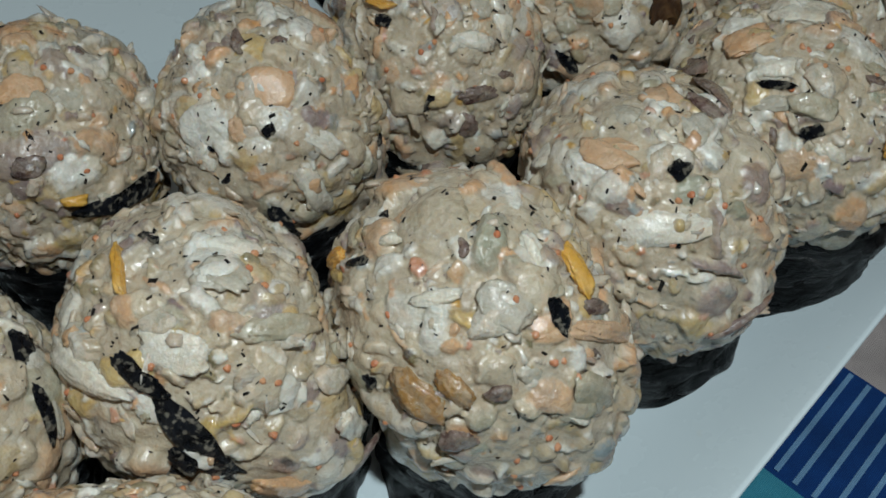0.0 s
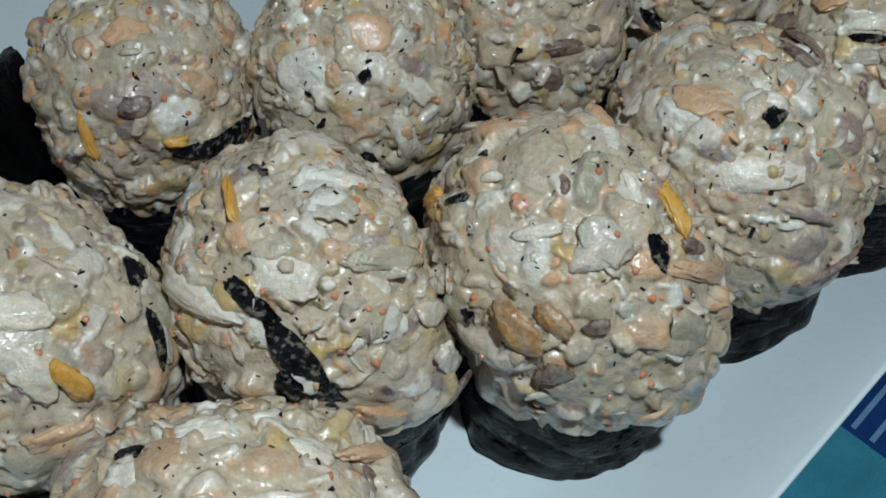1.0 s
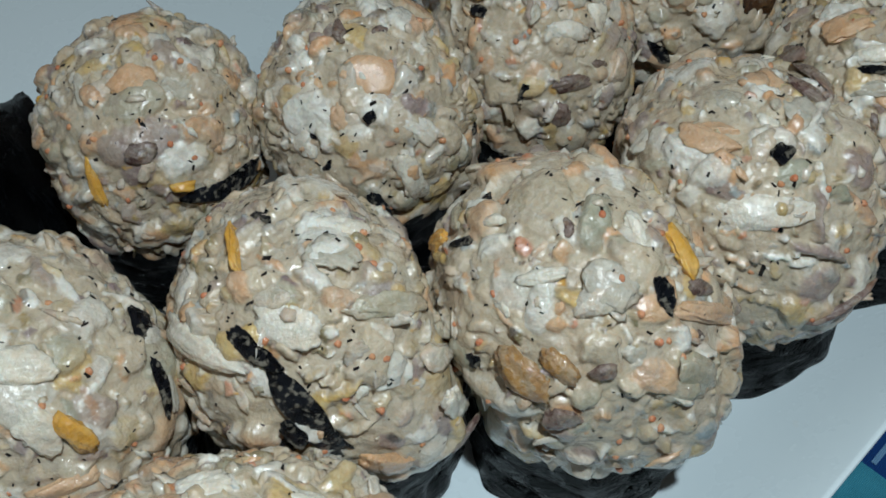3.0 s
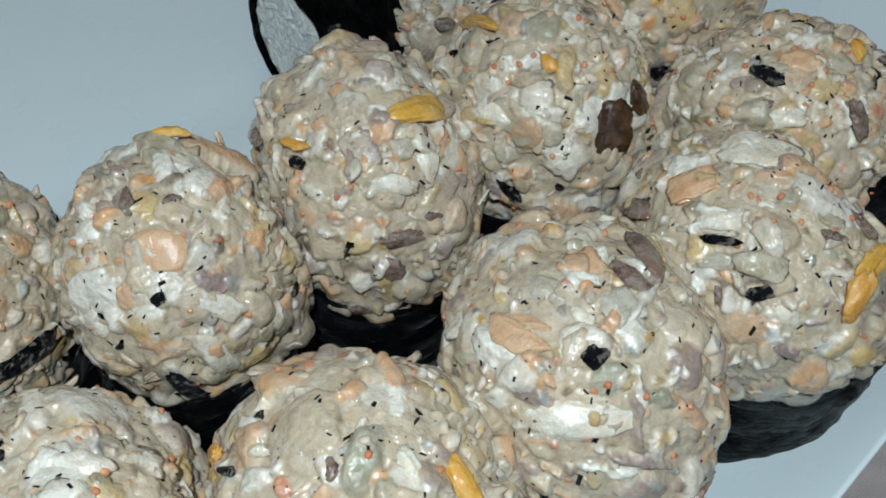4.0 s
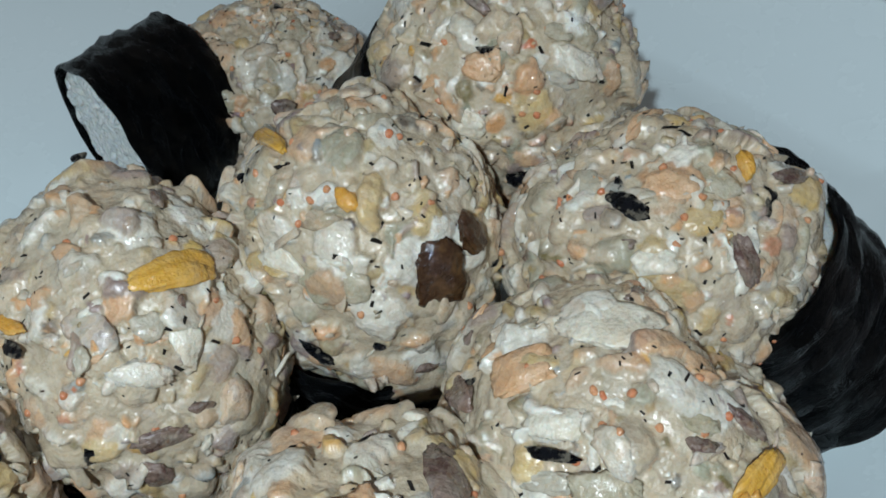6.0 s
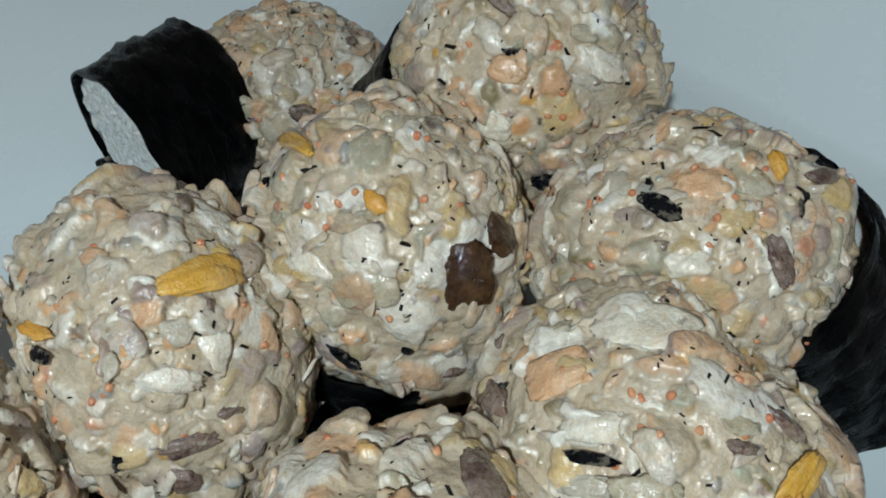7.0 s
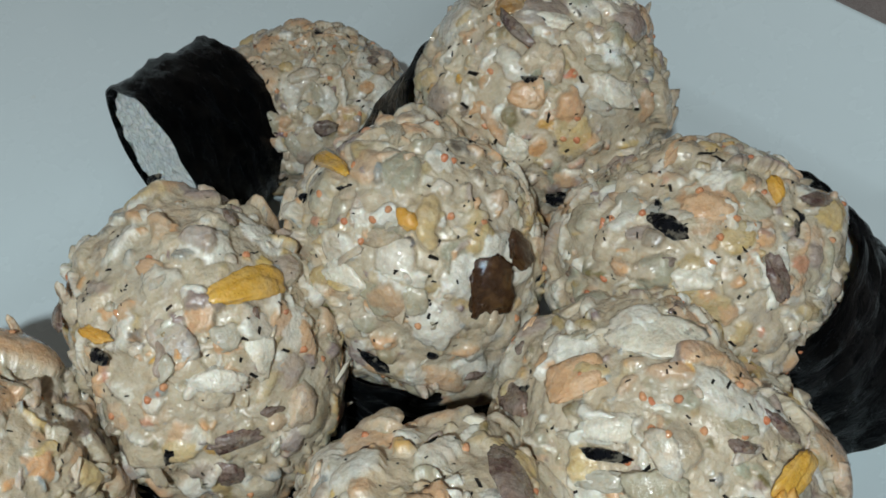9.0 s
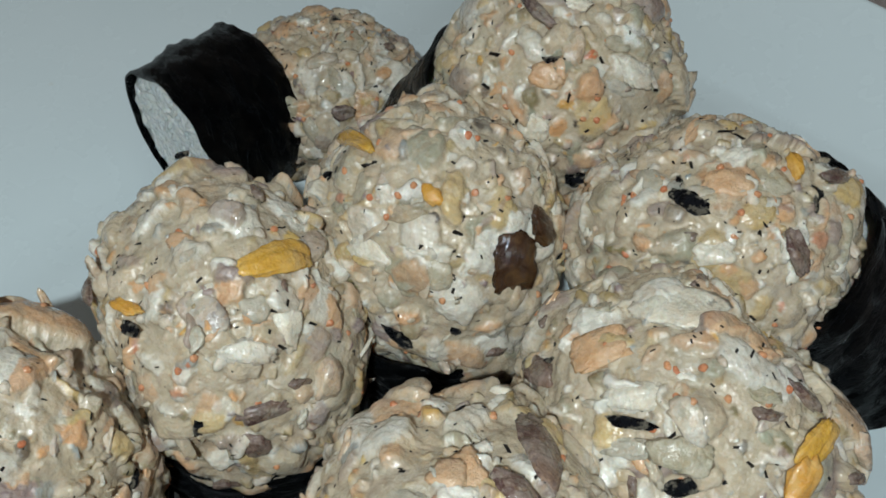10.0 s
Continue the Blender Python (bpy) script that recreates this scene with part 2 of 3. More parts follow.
def tangent_frame(n, spin, tilt_a=0.0, tilt_b=0.0):
    """Columns: two tangents and the normal at direction n, turned by spin and tilted."""
    n = np.asarray(n, float) / np.linalg.norm(n)
    a = np.cross(n, (0.0, 0.0, 1.0))
    a = np.array((1.0, 0, 0)) if np.linalg.norm(a) < 1e-4 else a / np.linalg.norm(a)
    b = np.cross(n, a)
    t = math.cos(spin) * a + math.sin(spin) * b
    u = np.cross(n, t)
    m = np.stack([t, u, n], axis=1)
    r = Euler((tilt_a, tilt_b, 0)).to_matrix()
    return m @ np.array(r)


def sphere_points(rng, n, low=-0.75):
    i = np.arange(n) + 0.5
    z = low + (1 - low) * i / n
    a = i * 2.399963 + rng.normal(0, 0.25, n)
    z = np.clip(z + rng.normal(0, 0.03, n), low, 0.999)
    s = np.sqrt(1 - z * z)
    return np.stack([s * np.cos(a), s * np.sin(a), z], axis=1)


CHUNKS = []
for k in range(14):
    rng = np.random.default_rng(900 + k)
    ax = rng.uniform(0.0022, 0.0044)
    p, f = lump(rng, 3, (ax, ax * rng.uniform(0.35, 0.75), rng.uniform(0.0009, 0.0015)), rng.uniform(2.2, 3.6), 0.14)
    CHUNKS.append(raw_mesh("filling_chunk", p, f, CHUNK))
ROES = []
for k in range(3):
    rng = np.random.default_rng(700 + k)
    p, f = lump(rng, 2, (0.00064, 0.0006, 0.00058), 2.0, 0.05)
    ROES.append(raw_mesh("roe", p, f, ROE))


TINTS = np.array([(0.84, 0.82, 0.74), (0.55, 0.43, 0.26), (0.42, 0.31, 0.13), (0.66, 0.34, 0.14), (0.20, 0.13, 0.15),
                  (0.17, 0.14, 0.05), (0.30, 0.35, 0.36), (0.02, 0.014, 0.018), (0.64, 0.34, 0.04), (0.55, 0.15, 0.05)])
PALE = np.array([(0.84, 0.82, 0.74), (0.60, 0.50, 0.36), (0.68, 0.38, 0.19), (0.60, 0.41, 0.13), (0.27, 0.195, 0.19), (0.33, 0.33, 0.24)])
PALE_SHARES = np.array([0.30, 0.22, 0.18, 0.11, 0.09, 0.10])
SHARES = np.array([0.24, 0.13, 0.09, 0.13, 0.10, 0.08, 0.11, 0.05, 0.03, 0.04])
# how each mound departs from an ellipsoid: longitude, latitude, width in degrees, height in millimetres
BULGES = {}
BULGES["A"] = ((-36, -20, 19, 2.8), (24, 20, 19, -2.2), (-36, -20, 13, 2.8), (24, 10, 19, -2.2), (132, 30, 19, 1.8), (12, 10, 19, -2.2), (54, 50, 13, -2.0),)
BULGES["B"] = ((-36, -10, 19, 2.8), (135, 40, 19, 2.8), (15, 30, 19, -2.2), (-144, -20, 19, -4.3), (-48, -20, 19, 2.8), (28, 30, 19, -1.6), (154, 27, 7, 1.0),)
BULGES["C"] = ((-60, -20, 19, 2.8), (24, 20, 19, -2.2), (132, 20, 13, 1.8), (-168, 10, 19, -2.2), (96, 60, 13, -1.9), (-180, 0, 13, -1.6), (72, 20, 9, 1.4), (75, 33, 7, 1.0),)
BULGES["D"] = ((48, 20, 19, -2.2), (48, 10, 19, -1.5), (12, 0, 19, -0.9), (75, 40, 9, 0.7), (36, 20, 19, -0.7), (0, -20, 19, 0.6),)
BULGES["E"] = ((12, 10, 19, -1.0), (142, 60, 19, -0.7), (-144, 10, 13, -0.8),)
BULGES["F"] = ((-11, -30, 13, 2.8), (28, 30, 19, -2.0), (120, 40, 19, 1.8), (54, 50, 9, -1.2), (12, -20, 9, 1.0), (24, 0, 13, -0.9), (80, 30, 9, 0.9),)
BULGES["G"] = ((126, 50, 19, 2.8), (-48, -20, 19, 2.5), (-144, 0, 19, -2.2), (12, 20, 19, -2.2), (-89, -30, 9, 1.6), (-144, 10, 19, -1.7), (158, 30, 13, 1.7), (64, 43, 4, 2.4), (110, 54, 5, 1.6),)
BULGES["H"] = ((28, 30, 19, -4.4), (41, 30, 19, -2.2), (30, 40, 19, -2.2), (-48, -10, 19, 2.8), (15, 40, 19, -2.2), (144, 10, 13, 1.6),)
BULGES["I"] = ((-60, -40, 13, 3.3), (90, 50, 9, 2.2), (-115, -30, 9, -1.2), (45, 40, 9, -1.0), (168, 20, 9, 0.7), (-120, -40, 9, -0.6),)
BULGES["J"] = ((72, 50, 19, -0.8), (145, 30, 19, -1.7), (2, 30, 9, 1.1), (30, 40, 9, -1.1), (8, 25, 8, 0.8),)
BULGES["K"] = ((2, 30, 9, -0.8), (-12, 0, 9, 0.7), (0, 20, 9, -0.6), (158, 30, 19, -0.5),)
BULGES["L"] = ((93, 30, 19, -2.1), (106, 30, 19, -0.7), (36, 20, 9, 0.6),)


def softened(f, e, count, h, times):
    """h averaged over the neighbours, some times."""
    near = np.bincount(e[0], minlength=count)
    for _ in range(times):
        h = 0.4 * h + 0.6 * np.bincount(e[0], h[e[1]], count) / near
    return h


def mound_mesh(rng, radii, key):
    """Cut pieces pressed into cream: one moulded surface, large pieces first, then smaller ones, each with its own tint, and cream smeared over."""
    v, f = ICO[7]
    v = v + np.array((0, 0, 0.42))  # finer towards the top, the foot is inside the wrap
    v /= np.linalg.norm(v, axis=1)[:, None]
    e = (f.ravel(), np.roll(f, -1, axis=1).ravel())
    size = sum(radii) / 3
    h = 0.00035 * waves(rng, v, 6.0, 10) + 0.00025 * np.abs(waves(rng, v, 20.0, 10)) - 0.0006
    low = 0.00045 * waves(rng, v, 2.6, 6)
    bent = np.stack([waves(rng, v, 16.0, 8) + 0.6 * waves(rng, v, 45.0, 8) for _ in range(3)], axis=1) * 0.00034
    cream = np.array((0.535, 0.445, 0.32))
    tint = np.tile(cream, (len(v), 1)) * (1 + 0.06 * waves(rng, v, 12.0, 8))[:, None]
    layers = ((150, 0.0029, 0.30, (0.0006, 0.0015), 0.34), (270, 0.00165, 0.38, (0.0003, 0.0010), 0.55), (700, 0.00075, 0.35, (0.0002, 0.0006), 0.7))
    for count, mean, spread, thick, lean in layers:
        for n in sphere_points(rng, count, -0.9):
            n = n + rng.normal(0, 0.07, 3)
            n /= np.linalg.norm(n)
            a = rng.lognormal(math.log(mean), spread)
            b = a * (rng.uniform(0.18, 0.32) if rng.random() < 0.22 else rng.uniform(0.4, 0.95))
            if a / b > 3:
                a *= 1.3
            near = np.nonzero(v @ n > 1 - 0.9 * (1.5 * a / size) ** 2)[0]
            if not len(near):
                continue
            loc = (v[near] * size + bent[near]) @ tangent_frame(n, rng.uniform(0, 6.28))
            p = rng.uniform(1.5, 5.0)
            d = (np.abs(loc[:, 0] / a) ** p + np.abs(loc[:, 1] / b) ** p) ** (1 / p)
            ok = d < 1.0
            near, d, loc = near[ok], d[ok], loc[ok]
            if not len(near):
                continue
            dome = rng.uniform(0.0, 0.75)
            top = rng.uniform(*thick) * (dome * np.sqrt(1 - d * d) + (1 - dome) * np.minimum(1, (1 - d) * 2.5)) + rng.normal(-0.00015, 0.0003)
            top = top + rng.normal(0, lean) * loc[:, 0] * 0.5 + rng.normal(0, lean) * loc[:, 1] * 0.5
            soft = 0.00007
            w = np.clip(0.5 + (top - h[near]) / (2 * soft), 0, 1)
            h[near] = h[near] * (1 - w) + top * w + soft * w * (1 - w)
            if a > 0.0018:
                c = PALE[rng.choice(len(PALE), p=PALE_SHARES)]
            else:
                c = TINTS[rng.choice(len(TINTS), p=SHARES)]
            c = c * (1 + rng.normal(0, 0.06))
            w = (w * np.clip((1 - d) * rng.uniform(3.0, 9.0), 0, 1) * rng.uniform(0.5, 1.0))[:, None]
            tint[near] = tint[near] * (1 - w) + c * w
    # cream lies smooth over some stretches and leaves others bare
    smear = np.clip(0.02 + 0.50 * waves(rng, v, 4.5, 8) + 0.25 * waves(rng, v, 13.0, 8), 0, 1) * 0.85
    h = h * (1 - smear) + (softened(f, e, len(v), h, 9) + 0.00022) * smear
    tint = tint * (1 - 0.20 * smear[:, None]) + cream * (1 + 0.10 * waves(rng, v, 9.0, 6))[:, None] * 0.20 * smear[:, None]
    h = 0.6 * h + 0.4 * softened(f, e, len(v), h, 1)
    h += low + 0.00005 * waves(rng, v, 40.0, 12) * (1 - smear) + 0.00005 * waves(rng, v, 80.0, 14)
    for lon, lat, wide, amp in BULGES.get(key, ()):
        n = np.array((math.cos(radians(lat)) * math.cos(radians(lon)), math.cos(radians(lat)) * math.sin(radians(lon)), math.sin(radians(lat))))
        h += 0.001 * amp * np.exp(-np.arccos(np.clip(v @ n, -1, 1)) ** 2 / (2 * radians(wide) ** 2))
    h += 0.0020 * np.clip((-v[:, 2] - 0.38) / 0.25, 0, 1)  # pressed into the wrap
    base = 1 / np.sqrt(((v / np.array(radii)) ** 2).sum(1))
    pts = v * (base + h)[:, None]
    me = raw_mesh("mound", pts, f, PASTE)
    at = me.color_attributes.new("piece", "FLOAT_COLOR", "POINT")
    at.data.foreach_set("color", np.concatenate([np.clip(tint, 0.02, 0.9), np.ones((len(v), 1))], axis=1).ravel())
    return me, pts


def mix_mesh(rng, radii, pts0, count):
    """Small cut pieces and shreds that stick out of the mound at all angles, as one mesh."""
    unit = pts0 / np.linalg.norm(pts0, axis=1)[:, None]
    vs, fs, base = [], [], 0
    for n in sphere_points(rng, count, -0.55):
        strand = rng.random() < 0.4
        ax = rng.uniform(0.0016, 0.0032) if strand else rng.lognormal(math.log(0.0012), 0.35)
        size = (ax, ax * (rng.uniform(0.16, 0.3) if strand else rng.uniform(0.5, 0.9)), rng.uniform(0.0003, 0.0008))
        p, f = lump(rng, 3 if ax > 0.0018 else 2, size, rng.uniform(2.2, 4.5), 0.22)
        fr = tangent_frame(n / np.array(radii), rng.uniform(0, 6.28), rng.normal(0, 0.5), rng.normal(0, 0.4))
        r = np.linalg.norm(pts0[np.argmax(unit @ n)])
        vs.append(p @ fr.T + n * (r - rng.uniform(0.0001, 0.0006)))
        fs.append(f + base)
        base += len(p)
    return raw_mesh("chopped_filling", np.concatenate(vs), np.concatenate(fs), MIX)


def speck_mesh(rng, pts, count):
    v0 = np.array([(-1, -.5, 0), (.8, -.7, 0), (1, .4, 0), (-.6, .8, 0), (0, 0, .5)])
    f0 = np.array([(0, 1, 4), (1, 2, 4), (2, 3, 4), (3, 0, 4)])
    vs, fs = [], []
    for i, k in enumerate(rng.choice(len(pts), count, replace=False)):
        n = pts[k] / np.linalg.norm(pts[k])
        s = rng.lognormal(math.log(0.0002), 0.4)
        p = (v0 * (s * rng.uniform(1, 2.6), s, s)) @ tangent_frame(n, rng.uniform(0, 6.28)).T
        vs.append(p + pts[k] + n * 0.00006)
        fs.append(f0 + 5 * i)
    return raw_mesh("pepper_specks", np.concatenate(vs), np.concatenate(fs), SPECK, False)


def nori_mesh(rng, radius, height, creases=1.0, taper=0.0):
    """A wrinkled sheet of seaweed wrapped round: a closed double wall."""
    na, nz, t = 128, 22, 0.0005
    a = np.linspace(0, 2 * math.pi, na, endpoint=False)
    rings = []
    for side in (1, -1):
        for j in range(nz):
            z = height * (j if side > 0 else nz - 1 - j) / (nz - 1)
            c = np.stack([np.cos(a), np.sin(a), np.full(na, z / radius)], axis=1)
            rng2 = np.random.default_rng(int(radius * 1e6) + int(creases * 10))
            w = 0.0006 * waves(rng2, c, 2.2, 6) + 0.00050 * creases * waves(rng2, c * (1, 1, 2.2), 6.0, 8) + 0.00028 * waves(rng2, c * (1, 1, 2.0), 14.0, 8)
            edge = 0.0006 * waves(rng2, c[:, :2] @ np.eye(2, 3), 5.0, 5) * (1 if z > 0.5 * height else 0.25)
            r = radius * (1 - taper * (1 - z / height)) + w + (0 if side > 0 else -t)
            rings.append(np.stack([r * np.cos(a), r * np.sin(a), np.full(na, z) + edge * abs(2 * z / height - 1)], axis=1))
    n = len(rings)
    faces = []
    for j in range(n):
        k = (j + 1) % n
        for i in range(na):
            i2 = (i + 1) % na
            faces.append((j * na + i, j * na + i2, k * na + i2, k * na + i))
    return raw_mesh("nori_wrap", np.concatenate(rings), faces, NORI)


def rice_mesh(radius, height):
    """The packed rice core."""
    na = 48
    a = np.linspace(0, 2 * math.pi, na, endpoint=False)
    vs, fs = [], []
    for z, r in ((0.0010, 0.0), (0.0010, 0.6), (0.0010, 0.95), (0.0018, 1.0), (height, 1.0), (height, 0.0)):
        vs.append(np.stack([radius * r * np.cos(a), radius * r * np.sin(a), np.full(na, z)], axis=1))
    for j in range(5):
        for i in range(na):
            fs.append([j * na + i, (j + 1) * na + i, (j + 1) * na + (i + 1) % na, j * na + (i + 1) % na])
    return raw_mesh("rice_core", np.concatenate(vs), fs, RICE)


GRAINS = []
for k in range(5):
    p, f = lump(np.random.default_rng(40 + k), 3, (0.0029, 0.0013, 0.0012), 2.0, 0.06)
    GRAINS.append(raw_mesh("rice_grain", p, f, RICE))


# ---- the table, cloth and plate ----
AXIS = math.atan2(0.73, 0.68)


def slab(bm, x0, x1, y0, y1, z0, z1, bevel=0.0):
    r = bmesh.ops.create_cube(bm, size=1.0)
    for v in r["verts"]:
        v.co = Vector(((x0 + x1) / 2 + v.co.x * (x1 - x0), (y0 + y1) / 2 + v.co.y * (y1 - y0), (z0 + z1) / 2 + v.co.z * (z1 - z0)))
    if bevel:
        bmesh.ops.bevel(bm, geom=list({e for v in r["verts"] for e in v.link_edges}), offset=bevel, segments=2, affect="EDGES")


def bm_mesh(name, bm, mat):
    me = bpy.data.meshes.new(name)
    bm.to_mesh(me)
    bm.free()
    me.materials.append(mat)
    return me


bm = bmesh.new()
slab(bm, -0.9, 0.9, -0.6, 1.0, -0.045, -0.006, 0.004)
tagged(new("table_top", bm_mesh("table_top", bm, WOOD)), "dark stained wooden table top under the cloth", "table", kind="structure")

cloth = tagged(new("table_cloth"), "woven table cloth in teal, blue stripes and beige under the plate", "cloth")
cloth.matrix_basis = pose(0, 0, -0.0058, 0, 0, math.degrees(AXIS))


def cloth_piece(name, mat, u0, u1, v0, v1, z=0.0, label=""):
    nu, nv = max(2, int((u1 - u0) / 0.006)), max(2, int((v1 - v0) / 0.006))
    verts, faces = [], []
    for i in range(nu + 1):
        for j in range(nv + 1):
            u, v = u0 + (u1 - u0) * i / nu, v0 + (v1 - v0) * j / nv
            verts.append((u, v, 0.002 + z + 0.0004 * noise.noise((u * 60, v * 60, 0))))
    for i in range(nu):
        for j in range(nv):
            k = i * (nv + 1) + j
            faces.append((k, k + nv + 1, k + nv + 2, k + 1))
    part(name, raw_mesh(name, verts, faces, mat), cloth, label)


cloth_piece("teal_band", TEAL, -0.22, 0.14, -0.2, 0.42, 0, "teal woven band")
cloth_piece("blue_band", BLUE, 0.14, 0.1735, -0.2, 0.42, 0, "dark blue woven band")
cloth_piece("beige_band", BEIGE, 0.1735, 0.42, -0.2, 0.42, 0, "beige woven band")
for k in range(24):
    v = -0.075 + 0.0042 * k
    cloth_piece("stripe", PALEBLUE, 0.141, 0.1725, v, v + 0.0011, 0.0005, "pale blue stripe")


def plate_mesh(u0, u1, v0, v1):
    """A rectangular plate with rounded corners and a rising rim, closed underneath."""
    def outline(inset, corner):
        pts = []
        for cu, cv, s in ((u1, v1, 0), (u0, v1, 1), (u0, v0, 2), (u1, v0, 3)):
            su, sv = (1 if cu == u1 else -1), (1 if cv == v1 else -1)
            for k in range(13):
                g = math.pi / 2 * (s + k / 12)
                deep = inset + 2 * min(inset, 0.0335) if sv > 0 else inset  # the far side rises more gently
                pts.append((cu - su * (inset + corner) + corner * math.cos(g), cv - sv * (deep + corner) + corner * math.sin(g)))
        return pts
    prof = [(0.090, 0.004, 0.0), (0.060, 0.006, 0.0), (0.040, 0.008, 0.0), (0.0335, 0.010, 0.0001), (0.0310, 0.011, 0.0007), (0.025, 0.013, 0.0026), (0.018, 0.016, 0.0060),
            (0.011, 0.019, 0.0106), (0.005, 0.022, 0.0150), (0.0013, 0.024, 0.0176), (0.0005, 0.0245, 0.0181), (0.0, 0.025, 0.0178), (0.0002, 0.025, 0.0168),
            (0.004, 0.022, 0.0125), (0.012, 0.019, 0.0065), (0.022, 0.014, 0.0), (0.032, 0.01, -0.0035), (0.05, 0.007, -0.0036), (0.09, 0.004, -0.0034)]
    verts, faces = [], []
    for row, (inset, corner, z) in enumerate(prof):
        far = 0.028 * max(0, 1 - inset / 0.0335) if row < 10 else 1.55 * z
        verts += [(x, y, far if k < 26 else z) for k, (x, y) in enumerate(outline(inset, corner))]
    n = 52
    for j in range(len(prof) - 1):
        for i in range(n):
            faces.append([j * n + i, (j + 1) * n + i, (j + 1) * n + (i + 1) % n, j * n + (i + 1) % n])
    faces.append(list(range(n)))
    faces.append(list(range((len(prof) - 1) * n, len(prof) * n))[::-1])
    return raw_mesh("plate", verts, faces, PLATE)


plate = tagged(new("plate", plate_mesh(-0.07, 0.328, 0.0188, 0.296)), "large white glazed rectangular plate with a raised rim", "plate")
plate.matrix_basis = pose(0, 0, 0, 0, 0, math.degrees(AXIS))


# ---- kinds of bits in the salad ----
KINDS = {  # material, thickness in mm, boxiness, label
    "nori_strip": (FLAKE, 0.8, 3.0, "black seaweed shred"),
    "onion_slice": (GREY, 1.3, 2.6, "translucent grey onion slice"),
    "crab_flake": (WHITE, 1.7, 2.6, "white crab flake"),
    "pickle_strip": (YELLOW, 1.8, 2.8, "yellow pickled strip"),
    "surimi_piece": (PEACH, 1.6, 3.4, "pale orange crab stick piece"),
    "mushroom_slice": (PURPLE, 1.3, 2.5, "dark purple mushroom slice"),
    "brown_mushroom": (BROWN, 2.2, 2.4, "glossy brown mushroom piece"),
    "amber_mushroom": (AMBER, 1.5, 2.4, "amber mushroom piece"),
}
SMALL = {}
for order, kind in enumerate(("nori_strip", "mushroom_slice", "onion_slice", "surimi_piece", "crab_flake")):
    SMALL[kind] = []
    for k in range(4):
        rng = np.random.default_rng(300 + 10 * order + k)
        ax = rng.uniform(0.0009, 0.0023)
        p, f = lump(rng, 3, (ax, ax * rng.uniform(0.3, 0.75), 0.00055), 2.6, 0.34)
        p[:, 2] -= (p[:, 0] ** 2 + p[:, 1] ** 2) / 0.044
        SMALL[kind].append(raw_mesh(kind, p, f, KINDS[kind][0]))


# ---- the rolls ----
def roll(key, seed, centre, radii, axis, label, nori_h=0.033, nori_r=0.0212, grains=0, gap=0.044, mix=60):
    """A seaweed-wrapped rice roll topped by a mound of chopped salad. centre: of the mound; axis: from base to mound."""
    rng = np.random.default_rng(seed)
    up = Vector(axis).normalized()
    thing = tagged(new("rice_roll"), label, "rice roll", "rice rolls on the plate")
    turn = up.to_track_quat("Z", "Y").to_matrix().to_4x4()
    foot = Vector(BASES[key]) if key in BASES else Vector(centre) - up * gap
    thing.matrix_basis = Matrix.Translation(foot) @ turn
    part("nori_wrap", nori_mesh(rng, nori_r, nori_h, 1.0 + 0.1 * (seed % 7), 0.08 if up.z > 0.9 else 0.0), thing, "wrinkled black seaweed sheet")
    part("rice_core", rice_mesh(nori_r * (0.92 if up.z > 0.9 else 1) - 0.0018, nori_h - 0.014), thing, "white sticky rice")
    if grains:
        for i in range(grains):
            r, g = (nori_r - 0.0030) * 0.95 * math.sqrt((i + 0.5) / grains), i * 2.39996
            m = Matrix.LocRotScale((r * math.cos(g), r * math.sin(g), 0.0019), Euler((rng.normal(0, 0.25), rng.normal(0, 0.25), rng.uniform(0, 6.28))), None)
            part("rice_grain", GRAINS[i % 5], thing, "", m)
    # the salad is turned back upright, so that directions on it are those of the room
    top = thing.matrix_basis.inverted() @ Matrix.Translation(centre)
    me, pts = mound_mesh(rng, radii, key)
    part("mound", me, thing, "creamy pale beige salad paste", top)
    part("chopped_filling", mix_mesh(rng, radii, pts, mix), thing, "chopped crab, onion and mushroom in cream", top, "stuff")
    part("pepper_specks", speck_mesh(rng, pts, 210), thing, "black pepper specks", top, "stuff")

    def on_surface(n, sunk, spin=0.0, spread=0.06):
        n = np.asarray(n, float) / np.linalg.norm(n)
        dist = np.linalg.norm(pts, axis=1)
        r = np.percentile(dist[(pts @ n) / dist > 1 - spread ** 2 / 2], 74)
        m = Matrix(tangent_frame(n / np.array(radii) ** 2, spin).tolist()).to_4x4()
        m.translation = Vector((n * (r - sunk)).tolist())
        return top @ m

    for n in sphere_points(rng, 5, -0.5):
        part("filling_chunk", CHUNKS[rng.integers(len(CHUNKS))], thing, "", on_surface(n, rng.uniform(0.0007, 0.0012), rng.uniform(0, 6.28), 0.1))
    for n in sphere_points(rng, 24, -0.5):
        part("roe", ROES[rng.integers(3)], thing, "orange roe bead", on_surface(n + rng.normal(0, 0.2, 3), 0.0003, 0, 0.03))
    for kind, count in (("nori_strip", 7), ("mushroom_slice", 6), ("onion_slice", 5), ("surimi_piece", 5), ("crab_flake", 5)):
        for n in sphere_points(rng, count, -0.8):
            part(kind, SMALL[kind][rng.integers(4)], thing, KINDS[kind][3], on_surface(n + rng.normal(0, 0.4, 3), 0.0005, rng.uniform(0, 6.28)))
    return thing, on_surface


